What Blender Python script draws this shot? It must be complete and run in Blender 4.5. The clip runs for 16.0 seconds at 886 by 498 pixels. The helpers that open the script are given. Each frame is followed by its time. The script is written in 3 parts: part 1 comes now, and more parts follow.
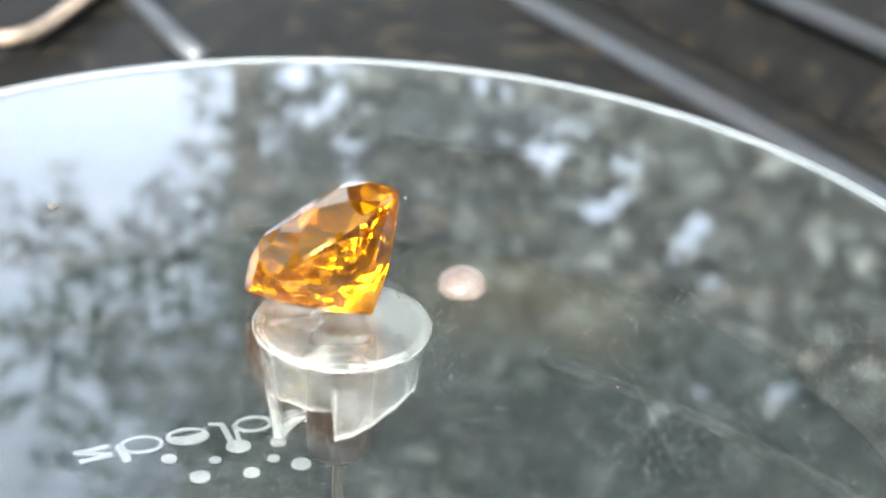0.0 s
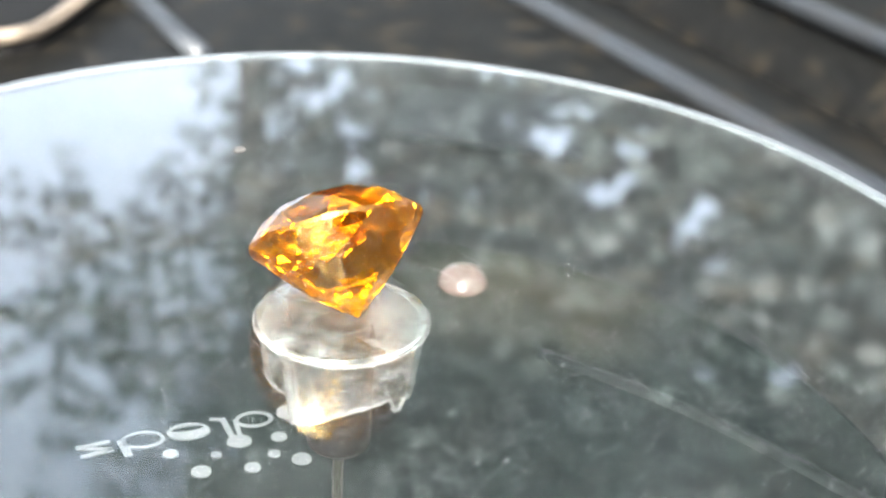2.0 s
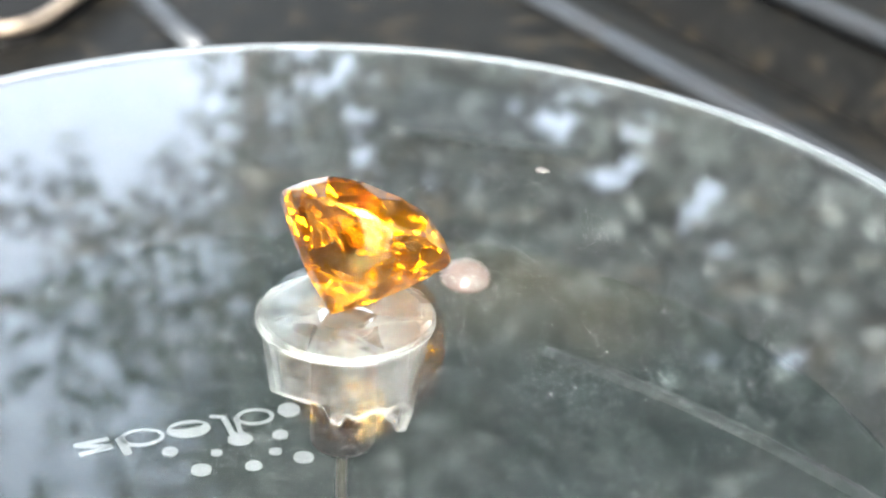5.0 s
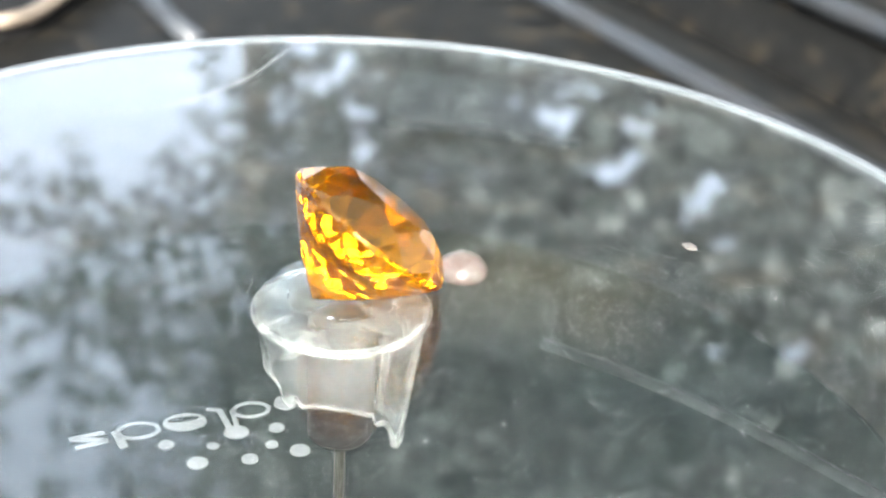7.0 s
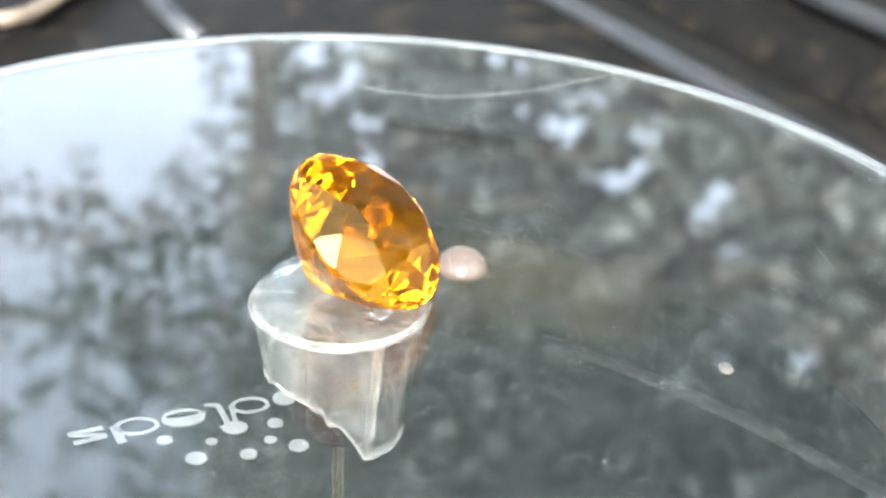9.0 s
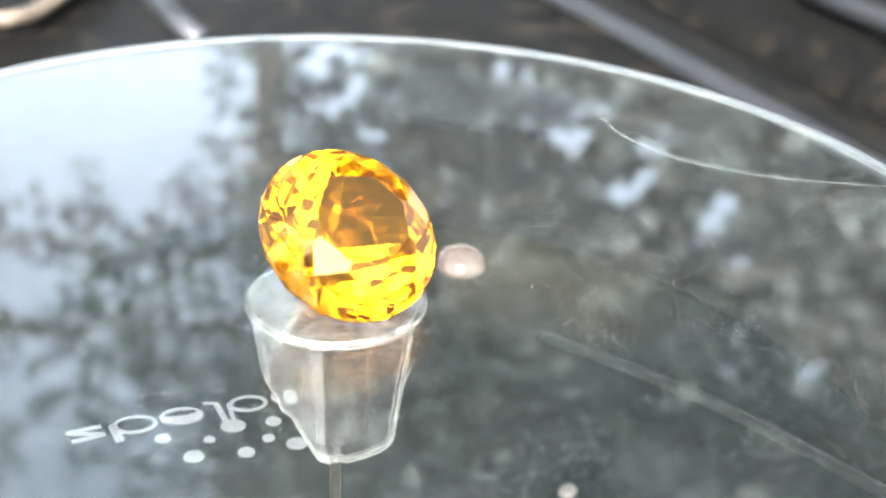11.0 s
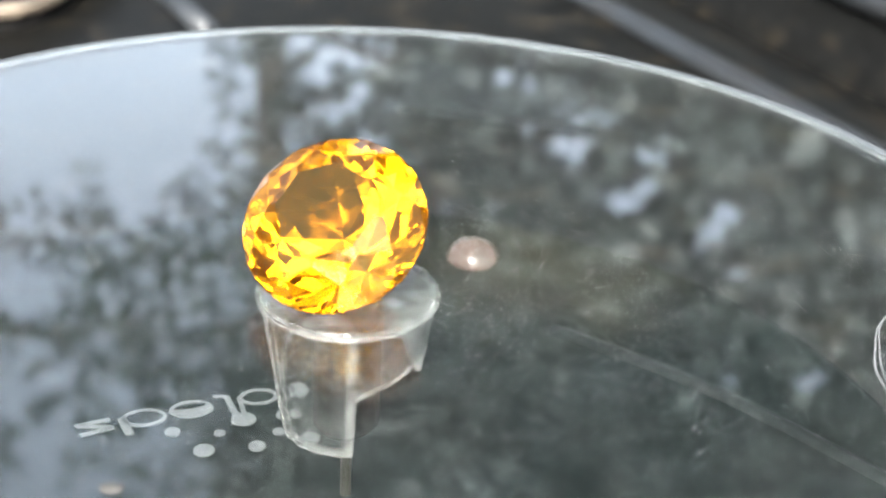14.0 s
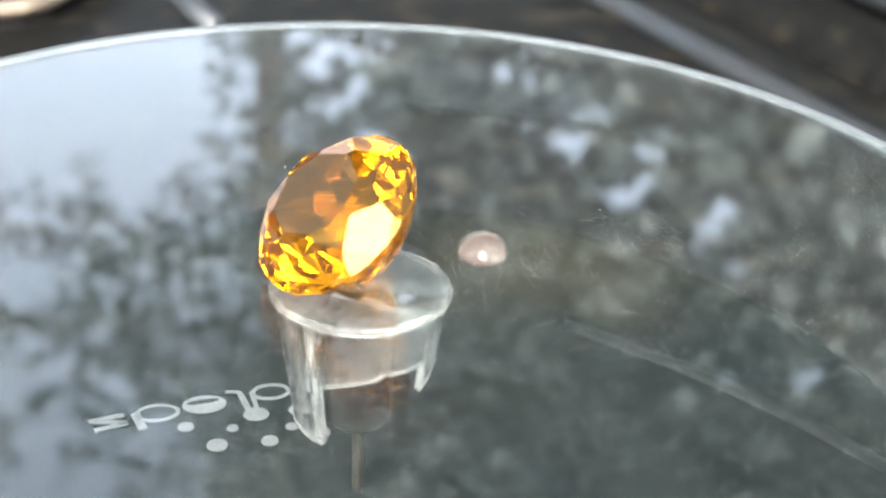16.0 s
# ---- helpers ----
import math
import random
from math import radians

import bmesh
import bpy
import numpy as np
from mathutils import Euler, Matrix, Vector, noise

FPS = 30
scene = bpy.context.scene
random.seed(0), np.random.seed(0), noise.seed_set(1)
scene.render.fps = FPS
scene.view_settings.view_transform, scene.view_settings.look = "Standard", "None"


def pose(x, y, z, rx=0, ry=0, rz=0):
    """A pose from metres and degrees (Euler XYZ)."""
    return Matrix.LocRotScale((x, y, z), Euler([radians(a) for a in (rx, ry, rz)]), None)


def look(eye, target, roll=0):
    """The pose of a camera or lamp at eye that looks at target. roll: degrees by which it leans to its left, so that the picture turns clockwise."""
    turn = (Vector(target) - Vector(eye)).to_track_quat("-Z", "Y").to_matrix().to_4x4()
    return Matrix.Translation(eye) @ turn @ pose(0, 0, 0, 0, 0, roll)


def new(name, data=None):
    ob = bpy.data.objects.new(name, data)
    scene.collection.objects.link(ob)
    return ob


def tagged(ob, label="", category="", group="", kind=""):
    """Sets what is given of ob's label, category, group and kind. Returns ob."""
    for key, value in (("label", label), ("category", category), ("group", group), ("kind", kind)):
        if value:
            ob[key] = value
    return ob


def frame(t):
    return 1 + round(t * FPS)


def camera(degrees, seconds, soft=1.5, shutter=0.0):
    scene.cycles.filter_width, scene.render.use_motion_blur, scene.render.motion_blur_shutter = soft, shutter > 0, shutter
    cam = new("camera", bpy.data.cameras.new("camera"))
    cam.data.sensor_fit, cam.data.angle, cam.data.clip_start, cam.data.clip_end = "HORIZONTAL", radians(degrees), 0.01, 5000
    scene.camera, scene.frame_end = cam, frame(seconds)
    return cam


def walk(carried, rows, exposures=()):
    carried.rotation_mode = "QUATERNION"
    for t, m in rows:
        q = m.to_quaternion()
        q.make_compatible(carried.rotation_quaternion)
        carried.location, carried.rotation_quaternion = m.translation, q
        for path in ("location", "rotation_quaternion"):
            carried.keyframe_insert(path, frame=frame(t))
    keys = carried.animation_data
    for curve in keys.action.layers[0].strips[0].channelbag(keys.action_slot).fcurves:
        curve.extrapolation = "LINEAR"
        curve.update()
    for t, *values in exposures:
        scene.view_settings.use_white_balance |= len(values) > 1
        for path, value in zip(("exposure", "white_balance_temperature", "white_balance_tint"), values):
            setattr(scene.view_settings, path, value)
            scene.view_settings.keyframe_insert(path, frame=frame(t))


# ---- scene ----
cam = camera(34.13, 16.0, soft=1.7)
cam.data.dof.use_dof = True
cam.data.dof.focus_distance = 0.115
cam.data.dof.aperture_fstop = 42.0
walk(cam, [
    (0.0, look((0.00691, -0.09587, 0.05588), (0.00748, 0.01033, 0.00002), 3.31)),
    (0.5, look((0.00695, -0.09590, 0.05587), (0.00733, 0.01027, -0.00006), 3.24)),
    (1.0, look((0.00707, -0.09606, 0.05585), (0.00728, 0.01015, 0.00001), 3.05)),
    (1.5, look((0.00748, -0.09625, 0.05593), (0.00766, 0.00987, -0.00008), 3.14)),
    (2.0, look((0.00728, -0.09656, 0.05616), (0.00756, 0.00954, 0.00008), 3.21)),
    (2.5, look((0.00731, -0.09629, 0.05600), (0.00754, 0.00986, 0.00002), 3.34)),
    (3.0, look((0.00702, -0.09466, 0.05534), (0.00758, 0.01132, -0.00093), 3.61)),
    (3.5, look((0.00637, -0.09492, 0.05576), (0.00697, 0.01099, -0.00067), 3.73)),
    (4.0, look((0.00666, -0.09487, 0.05565), (0.00696, 0.01110, -0.00067), 3.57)),
    (6.5, look((0.00650, -0.09491, 0.05462), (0.00753, 0.01093, -0.00192), 3.40)),
    (7.0, look((0.00662, -0.09459, 0.05493), (0.00750, 0.01110, -0.00191), 3.45)),
    (7.5, look((0.00685, -0.09443, 0.05438), (0.00754, 0.01141, -0.00216), 3.28)),
    (8.0, look((0.00684, -0.09454, 0.05429), (0.00760, 0.01128, -0.00230), 3.35)),
    (8.5, look((0.00703, -0.09472, 0.05416), (0.00778, 0.01113, -0.00236), 3.25)),
    (9.0, look((0.00710, -0.09456, 0.05447), (0.00765, 0.01110, -0.00241), 3.30)),
    (11.5, look((0.00797, -0.09459, 0.05447), (0.00796, 0.01100, -0.00255), 2.95)),
    (12.0, look((0.00738, -0.09436, 0.05431), (0.00745, 0.01122, -0.00272), 3.03)),
    (12.5, look((0.00719, -0.09409, 0.05413), (0.00686, 0.01145, -0.00299), 2.86)),
    (13.0, look((0.00722, -0.09375, 0.05374), (0.00674, 0.01177, -0.00340), 2.82)),
    (13.5, look((0.00726, -0.09362, 0.05379), (0.00662, 0.01180, -0.00353), 2.93)),
    (14.0, look((0.00742, -0.09338, 0.05363), (0.00688, 0.01194, -0.00388), 2.95)),
    (14.5, look((0.00689, -0.09360, 0.05390), (0.00631, 0.01164, -0.00376), 2.99)),
    (15.0, look((0.00694, -0.09348, 0.05368), (0.00613, 0.01173, -0.00403), 2.84)),
    (15.5, look((0.00685, -0.09337, 0.05363), (0.00598, 0.01174, -0.00427), 2.77)),
    (16.0, look((0.00684, -0.09383, 0.05381), (0.00594, 0.01130, -0.00405), 2.68)),
], [(0.0, 3.03, 6120, 7), (9.0, 3.03, 6120, 7), (11.5, 2.97, 6120, 7), (12.5, 2.75, 6120, 7), (13.0, 2.58, 6120, 7), (14.0, 2.45, 6120, 7), (14.5, 2.47, 6120, 7), (15.0, 2.55, 6120, 7), (15.5, 2.63, 6120, 7), (16.0, 2.67, 6120, 7)])

# ---- light ----
SUN_TO = Vector((-0.05, -0.80, 0.60)).normalized()
sun = new("sun", bpy.data.lights.new("sun", "SUN"))
sun.data.energy, sun.data.angle, sun.data.color = 1.7, radians(0.8), (1.0, 0.95, 0.88)
sun.matrix_world = look((0, 0, 3), Vector((0, 0, 3)) - SUN_TO)
world = bpy.data.worlds.new("sky")
scene.world = world
world.use_nodes = True
wn = world.node_tree.nodes
sky = wn.new("ShaderNodeTexSky")
sky.sky_type, sky.sun_disc = "NISHITA", False
sky.sun_elevation = math.asin(SUN_TO.z)
sky.sun_rotation = math.atan2(SUN_TO.x, SUN_TO.y)
sky.air_density, sky.dust_density = 1.0, 9.0
haze = wn.new("ShaderNodeHueSaturation")      # a thin veil of high cloud
haze.inputs["Saturation"].default_value, haze.inputs["Value"].default_value = 0.42, 1.20
world.node_tree.links.new(sky.outputs[0], haze.inputs["Color"])
world.node_tree.links.new(haze.outputs[0], wn["Background"].inputs[0])
wn["Background"].inputs[1].default_value = 0.15


# ---- materials ----
def material(name, color, rough=0.5, metal=0.0, vary=0.25, scale=400.0, second=None, second_scale=60.0,
             bump=0.0, bump_scale=1500.0, depth=0.0001, transmission=0.0, ior=1.5, spec=0.5, cut=(0.45, 0.7)):
    """A surface with grain at one scale and stains of a second colour at another."""
    m = bpy.data.materials.new(name)
    m.use_nodes = True
    nt = m.node_tree
    b = nt.nodes["Principled BSDF"]
    b.inputs["Roughness"].default_value = rough
    b.inputs["Metallic"].default_value = metal
    b.inputs["IOR"].default_value = ior
    b.inputs["Transmission Weight"].default_value = transmission
    b.inputs["Specular IOR Level"].default_value = spec
    co = nt.nodes.new("ShaderNodeTexCoord")
    n1 = nt.nodes.new("ShaderNodeTexNoise")
    n1.inputs["Scale"].default_value, n1.inputs["Detail"].default_value = scale, 6
    n2 = nt.nodes.new("ShaderNodeTexNoise")
    n2.inputs["Scale"].default_value, n2.inputs["Detail"].default_value = second_scale, 8
    for n in (n1, n2):
        nt.links.new(co.outputs["Object"], n.inputs["Vector"])
    r1 = nt.nodes.new("ShaderNodeValToRGB")
    lo = [max(0, c * (1 - vary)) for c in color]
    hi = [min(1, c * (1 + vary)) for c in color]
    r1.color_ramp.elements[0].position, r1.color_ramp.elements[1].position = 0.3, 0.7
    r1.color_ramp.elements[0].color, r1.color_ramp.elements[1].color = (*lo, 1), (*hi, 1)
    nt.links.new(n1.outputs[0], r1.inputs[0])
    mix = nt.nodes.new("ShaderNodeMix")
    mix.data_type = "RGBA"
    mix.inputs["B"].default_value = (*(second or color), 1)
    r2 = nt.nodes.new("ShaderNodeMapRange")
    r2.inputs[1].default_value, r2.inputs[2].default_value = cut
    nt.links.new(n2.outputs[0], r2.inputs[0])
    nt.links.new(r2.outputs[0], mix.inputs["Factor"])
    nt.links.new(r1.outputs[0], mix.inputs["A"])
    nt.links.new(mix.outputs["Result"], b.inputs["Base Color"])
    if bump:
        n3 = nt.nodes.new("ShaderNodeTexNoise")
        n3.inputs["Scale"].default_value, n3.inputs["Detail"].default_value = bump_scale, 5
        nt.links.new(co.outputs["Object"], n3.inputs["Vector"])
        bp = nt.nodes.new("ShaderNodeBump")
        bp.inputs["Strength"].default_value, bp.inputs["Distance"].default_value = bump, depth
        nt.links.new(n3.outputs[0], bp.inputs["Height"])
        nt.links.new(bp.outputs[0], b.inputs["Normal"])
    return m


def dusty_clear(name, tint, rough, low, high, dust, scale, fine, ior=1.49, translucent=0.0, span=(0.12, 0.42)):
    """Clear plastic under a film of dust and haze: dust covers between low and high of it, in clouds and grains."""
    m = bpy.data.materials.new(name)
    m.use_nodes = True
    nt = m.node_tree
    b = nt.nodes["Principled BSDF"]
    b.inputs["Base Color"].default_value = (*tint, 1)
    b.inputs["Transmission Weight"].default_value = 1.0
    b.inputs["Roughness"].default_value, b.inputs["IOR"].default_value = rough, ior
    d = nt.nodes.new("ShaderNodeBsdfDiffuse")
    d.inputs[0].default_value = (*dust, 1)
    film = d
    if translucent:
        tr = nt.nodes.new("ShaderNodeBsdfTranslucent")
        tr.inputs[0].default_value = (*dust, 1)
        film = nt.nodes.new("ShaderNodeMixShader")
        film.inputs[0].default_value = translucent
        nt.links.new(d.outputs[0], film.inputs[1])
        nt.links.new(tr.outputs[0], film.inputs[2])
    co = nt.nodes.new("ShaderNodeTexCoord")
    n1 = nt.nodes.new("ShaderNodeTexNoise")
    n1.inputs["Scale"].default_value, n1.inputs["Detail"].default_value = scale, 5
    n2 = nt.nodes.new("ShaderNodeTexNoise")
    n2.inputs["Scale"].default_value, n2.inputs["Detail"].default_value = fine, 4
    for n in (n1, n2):
        nt.links.new(co.outputs["Object"], n.inputs["Vector"])
    ml = nt.nodes.new("ShaderNodeMath")
    ml.operation = "MULTIPLY"
    nt.links.new(n1.outputs[0], ml.inputs[0])
    nt.links.new(n2.outputs[0], ml.inputs[1])
    rg = nt.nodes.new("ShaderNodeMapRange")
    rg.inputs[1].default_value, rg.inputs[2].default_value = span
    rg.inputs[3].default_value, rg.inputs[4].default_value = low, high
    nt.links.new(ml.outputs[0], rg.inputs[0])
    mx = nt.nodes.new("ShaderNodeMixShader")
    nt.links.new(rg.outputs[0], mx.inputs[0])
    nt.links.new(b.outputs[0], mx.inputs[1])
    nt.links.new(film.outputs[0], mx.inputs[2])
    nt.links.new(mx.outputs[0], nt.nodes["Material Output"].inputs[0])
    return m


def patched(m, centre, size, color):
    """Adds one large uneven patch of another colour to a material, round a place on its object."""
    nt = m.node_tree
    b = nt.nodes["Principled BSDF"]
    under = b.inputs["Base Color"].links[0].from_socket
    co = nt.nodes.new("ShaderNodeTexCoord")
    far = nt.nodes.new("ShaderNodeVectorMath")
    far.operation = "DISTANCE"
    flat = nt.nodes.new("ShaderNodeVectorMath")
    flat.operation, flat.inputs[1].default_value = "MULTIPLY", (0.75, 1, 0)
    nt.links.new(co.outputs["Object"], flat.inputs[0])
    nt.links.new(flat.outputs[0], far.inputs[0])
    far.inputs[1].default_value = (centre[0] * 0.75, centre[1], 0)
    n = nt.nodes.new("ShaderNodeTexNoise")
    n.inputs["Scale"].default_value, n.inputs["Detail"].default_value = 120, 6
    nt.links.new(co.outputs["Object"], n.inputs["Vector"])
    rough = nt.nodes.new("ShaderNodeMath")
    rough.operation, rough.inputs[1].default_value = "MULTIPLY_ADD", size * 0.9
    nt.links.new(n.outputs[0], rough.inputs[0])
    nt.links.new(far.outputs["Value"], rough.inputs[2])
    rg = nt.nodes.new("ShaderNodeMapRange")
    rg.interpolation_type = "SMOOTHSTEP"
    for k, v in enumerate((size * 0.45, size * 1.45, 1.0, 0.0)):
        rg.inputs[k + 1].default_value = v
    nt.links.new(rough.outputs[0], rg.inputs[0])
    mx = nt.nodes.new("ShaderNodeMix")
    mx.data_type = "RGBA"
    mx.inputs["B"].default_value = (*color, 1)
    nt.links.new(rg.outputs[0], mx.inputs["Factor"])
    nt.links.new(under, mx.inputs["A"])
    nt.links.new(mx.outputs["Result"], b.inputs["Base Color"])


GEM = bpy.data.materials.new("orange citrine")
GEM.use_nodes = True
gt = GEM.node_tree
gb = gt.nodes["Principled BSDF"]
gb.inputs["Base Color"].default_value = (0.37, 0.138, 0.0002, 1)
gb.inputs["Transmission Weight"].default_value = 1.0
gb.inputs["Roughness"].default_value = 0.012
gb.inputs["IOR"].default_value = 1.66
gb.inputs["Specular Tint"].default_value = (1.0, 0.72, 0.28, 1)
gb.inputs["Specular IOR Level"].default_value = 0.08
cloud = gt.nodes.new("ShaderNodeBsdfTranslucent")      # a faint cloudiness inside the stone
cloud.inputs[0].default_value = (0.95, 0.40, 0.003, 1)
veil = gt.nodes.new("ShaderNodeMixShader")
veil.inputs[0].default_value = 0.028
gt.links.new(gb.outputs[0], veil.inputs[1])
gt.links.new(cloud.outputs[0], veil.inputs[2])
gt.links.new(veil.outputs[0], gt.nodes["Material Output"].inputs[0])
PLATE = dusty_clear("scratched clear acrylic", (0.96, 1.0, 0.98), 0.0, 0.001, 0.0095, (0.58, 0.66, 0.72), 130, 6500, ior=1.53, span=(0.28, 0.50))
EDGE = dusty_clear("frosted acrylic edge", (0.98, 1.0, 1.0), 0.9, 0.97, 1.0, (0.074, 0.081, 0.086), 300, 2500, translucent=0.1)
HUB = dusty_clear("hazy clear plastic", (0.98, 1.0, 1.0), 0.02, 0.0, 0.09, (0.68, 0.68, 0.68), 170, 900, translucent=0.4)
FLANGE = dusty_clear("hazy flange plastic", (1.0, 0.98, 0.96), 0.0, 0.02, 0.22, (0.66, 0.67, 0.67), 240, 500, translucent=0.3)
CLEAR = dusty_clear("clear plastic", (1.0, 0.99, 0.98), 0.0, 0.0, 0.03, (0.7, 0.68, 0.66), 300, 1200)
FROST = dusty_clear("frosted plastic", (1.0, 0.98, 0.96), 0.05, 0.03, 0.13, (0.72, 0.70, 0.68), 300, 900, translucent=0.4)
# lighter than the sheet: sunlight on it, put into the colour
SUNLIT = material("sunlit sheet grey blue", (0.0060, 0.0066, 0.0072), 0.5, vary=0.25, second=(0.005, 0.0055, 0.006), second_scale=90, bump=0.3, spec=0.15)
SEAM = material("paler olive seam", (0.0026, 0.0032, 0.0031), 0.6, vary=0.3, scale=900, spec=0.1)
SCRATCH = material("scratch haze", (0.175, 0.18, 0.182), 0.6, vary=0.1)
DUST = material("dust grains", (0.25, 0.256, 0.256), 0.8, vary=0.2)
BUSH = material("dark brown rubber", (0.0030, 0.0022, 0.0019), 0.6, vary=0.4, second=(0.006, 0.0042, 0.0035), second_scale=500, bump=0.3, spec=0.03)
SHAFT = material("dull brass", (0.009, 0.0078, 0.0055), 0.5, metal=0.0, vary=0.2, spec=0.1)
BASE = material("olive black plastic", (0.0018, 0.0029, 0.0027), 0.6, vary=0.3, scale=900, second=(0.0030, 0.0037, 0.0033), second_scale=60, bump=0.25, bump_scale=2500, depth=0.00005, spec=0.02)
PRINT = material("pale grey print", (0.052, 0.053, 0.054), 0.5, vary=0.1, second=(0.038, 0.04, 0.041), second_scale=900)
LENS = material("milky pink lens", (0.055, 0.034, 0.028), 0.17, vary=0.08, second=(0.065, 0.05, 0.043), second_scale=300)
LINER = material("weathered dark plastic sheet", (0.0036, 0.0035, 0.0031), 0.5, vary=0.45, scale=300, second=(0.0145, 0.0118, 0.0080), second_scale=110, bump=0.5, bump_scale=700, depth=0.0004, spec=0.06, cut=(0.53, 0.74))
# paler and bluer than the sheet: sky sheen put into the ribs' colour
RIB = material("grey rib with sky sheen", (0.0118, 0.0134, 0.0152), 0.42, vary=0.3, scale=200, second=(0.011, 0.011, 0.011), second_scale=60, bump=0.4, bump_scale=600, depth=0.0003, spec=0.4)
# near black for the shaded inside of the pit
PIT = material("matt pit black", (0.003, 0.0027, 0.0024), 0.7, vary=0.4, bump=0.4, spec=0.1)
# the tan holds the sun's highlight along the lip
LIP = material("sunlit tan lip", (0.12, 0.095, 0.07), 0.3, vary=0.3, second=(0.05, 0.04, 0.03), second_scale=80)
GRIT = material("cream grit", (0.040, 0.038, 0.035), 0.7, vary=0.15, scale=3000, second=(0.045, 0.041, 0.035), second_scale=1500, bump=0.4, bump_scale=4000, spec=0.2)
SOIL = material("dry soil and grass", (0.16, 0.14, 0.09), 0.9, vary=0.4, scale=3, second=(0.07, 0.09, 0.03), second_scale=0.4, bump=0.5, bump_scale=8, depth=0.03)
BARK = material("grey brown bark", (0.045, 0.042, 0.038), 0.85, vary=0.5, scale=12, second=(0.06, 0.05, 0.04), second_scale=3, bump=0.8, bump_scale=20, depth=0.02)
LEAF = material("green leaves", (0.032, 0.044, 0.043), 0.6, vary=0.5, scale=2.5, second=(0.047, 0.060, 0.056), second_scale=0.8)


# ---- helpers of this scene ----
def part(name, bm, mat, parent=None, label="", smooth=False):
    """Links a bmesh as one mesh object under a thing or a part."""
    bmesh.ops.recalc_face_normals(bm, faces=bm.faces)
    me = bpy.data.meshes.new(name)
    bm.to_mesh(me)
    bm.free()
    me.materials.append(mat)
    if smooth:
        me.shade_smooth()
    ob = new(name, me)
    ob.parent = parent
    return tagged(ob, label)


def from_lists(name, verts, faces, mat, parent=None, label=""):
    me = bpy.data.meshes.new(name)
    me.from_pydata(verts, [], faces)
    me.materials.append(mat)
    ob = new(name, me)
    ob.parent = parent
    return tagged(ob, label)


def thing(name, label, category, group="", kind=""):
    return tagged(new(name), label, category, group, kind)


def lathe(profile, steps=96, closed=True):
    """Turns (radius, height) pairs about z. closed: the profile is a ring; else its ends lie on the axis."""
    bm = bmesh.new()
    rings = []
    for r, z in profile:
        if r < 1e-7:
            rings.append([bm.verts.new((0, 0, z))])
        else:
            rings.append([bm.verts.new((r * math.cos(2 * math.pi * i / steps), r * math.sin(2 * math.pi * i / steps), z)) for i in range(steps)])
    pairs = list(zip(rings, rings[1:]))
    if closed:
        pairs.append((rings[-1], rings[0]))
    for a, b in pairs:
        for i in range(steps):
            j = (i + 1) % steps
            quad = [a[i % len(a)], a[j % len(a)], b[j % len(b)], b[i % len(b)]]
            seen = []
            for v in quad:
                if v not in seen:
                    seen.append(v)
            if len(seen) > 2:
                bm.faces.new(seen)
    return bm


def tube(path, radius, sides=10, taper=1.0):
    """A round bar along a path of points, closed at both ends."""
    bm = bmesh.new()
    pts = [Vector(p) for p in path]
    rings = []
    for k, p in enumerate(pts):
        d = (pts[min(k + 1, len(pts) - 1)] - pts[max(k - 1, 0)]).normalized()
        a = d.cross(Vector((0, 0, 1)) if abs(d.z) < 0.9 else Vector((1, 0, 0))).normalized()
        b = d.cross(a)
        r = radius * (1 + (taper - 1) * k / max(1, len(pts) - 1))
        rings.append([bm.verts.new(p + r * (math.cos(2 * math.pi * i / sides) * a + math.sin(2 * math.pi * i / sides) * b)) for i in range(sides)])
    for u, v in zip(rings, rings[1:]):
        for i in range(sides):
            j = (i + 1) % sides
            bm.faces.new((u[i], u[j], v[j], v[i]))
    bm.faces.new(rings[0])
    bm.faces.new(rings[-1])
    return bm


# ---- the large structure: ground, ribbed sheet ----
def build_ground():
    bm = bmesh.new()
    bmesh.ops.create_grid(bm, x_segments=40, y_segments=40, size=400)
    ob = part("ground", bm, SOIL)
    ob.location.z = -0.105
    tagged(ob, "dry soil with patches of grass", "ground", kind="structure")


ALONG = Vector((0.512, -0.859, 0))
ACROSS = Vector((0.859, 0.512, 0))
RIBS = (-30, 51, 131, 189, 262)


def sheet_height(u):
    """The height of the sheet in millimetres above its level, u millimetres across the ribs."""
    h = 0.0
    if u > 131:
        q = (u - 131) / 58
        h -= 22 * (q ** 1.6 if q < 0.93 else max(0.0, 1 - (q - 0.93) / 0.08) * 0.89)
    return h


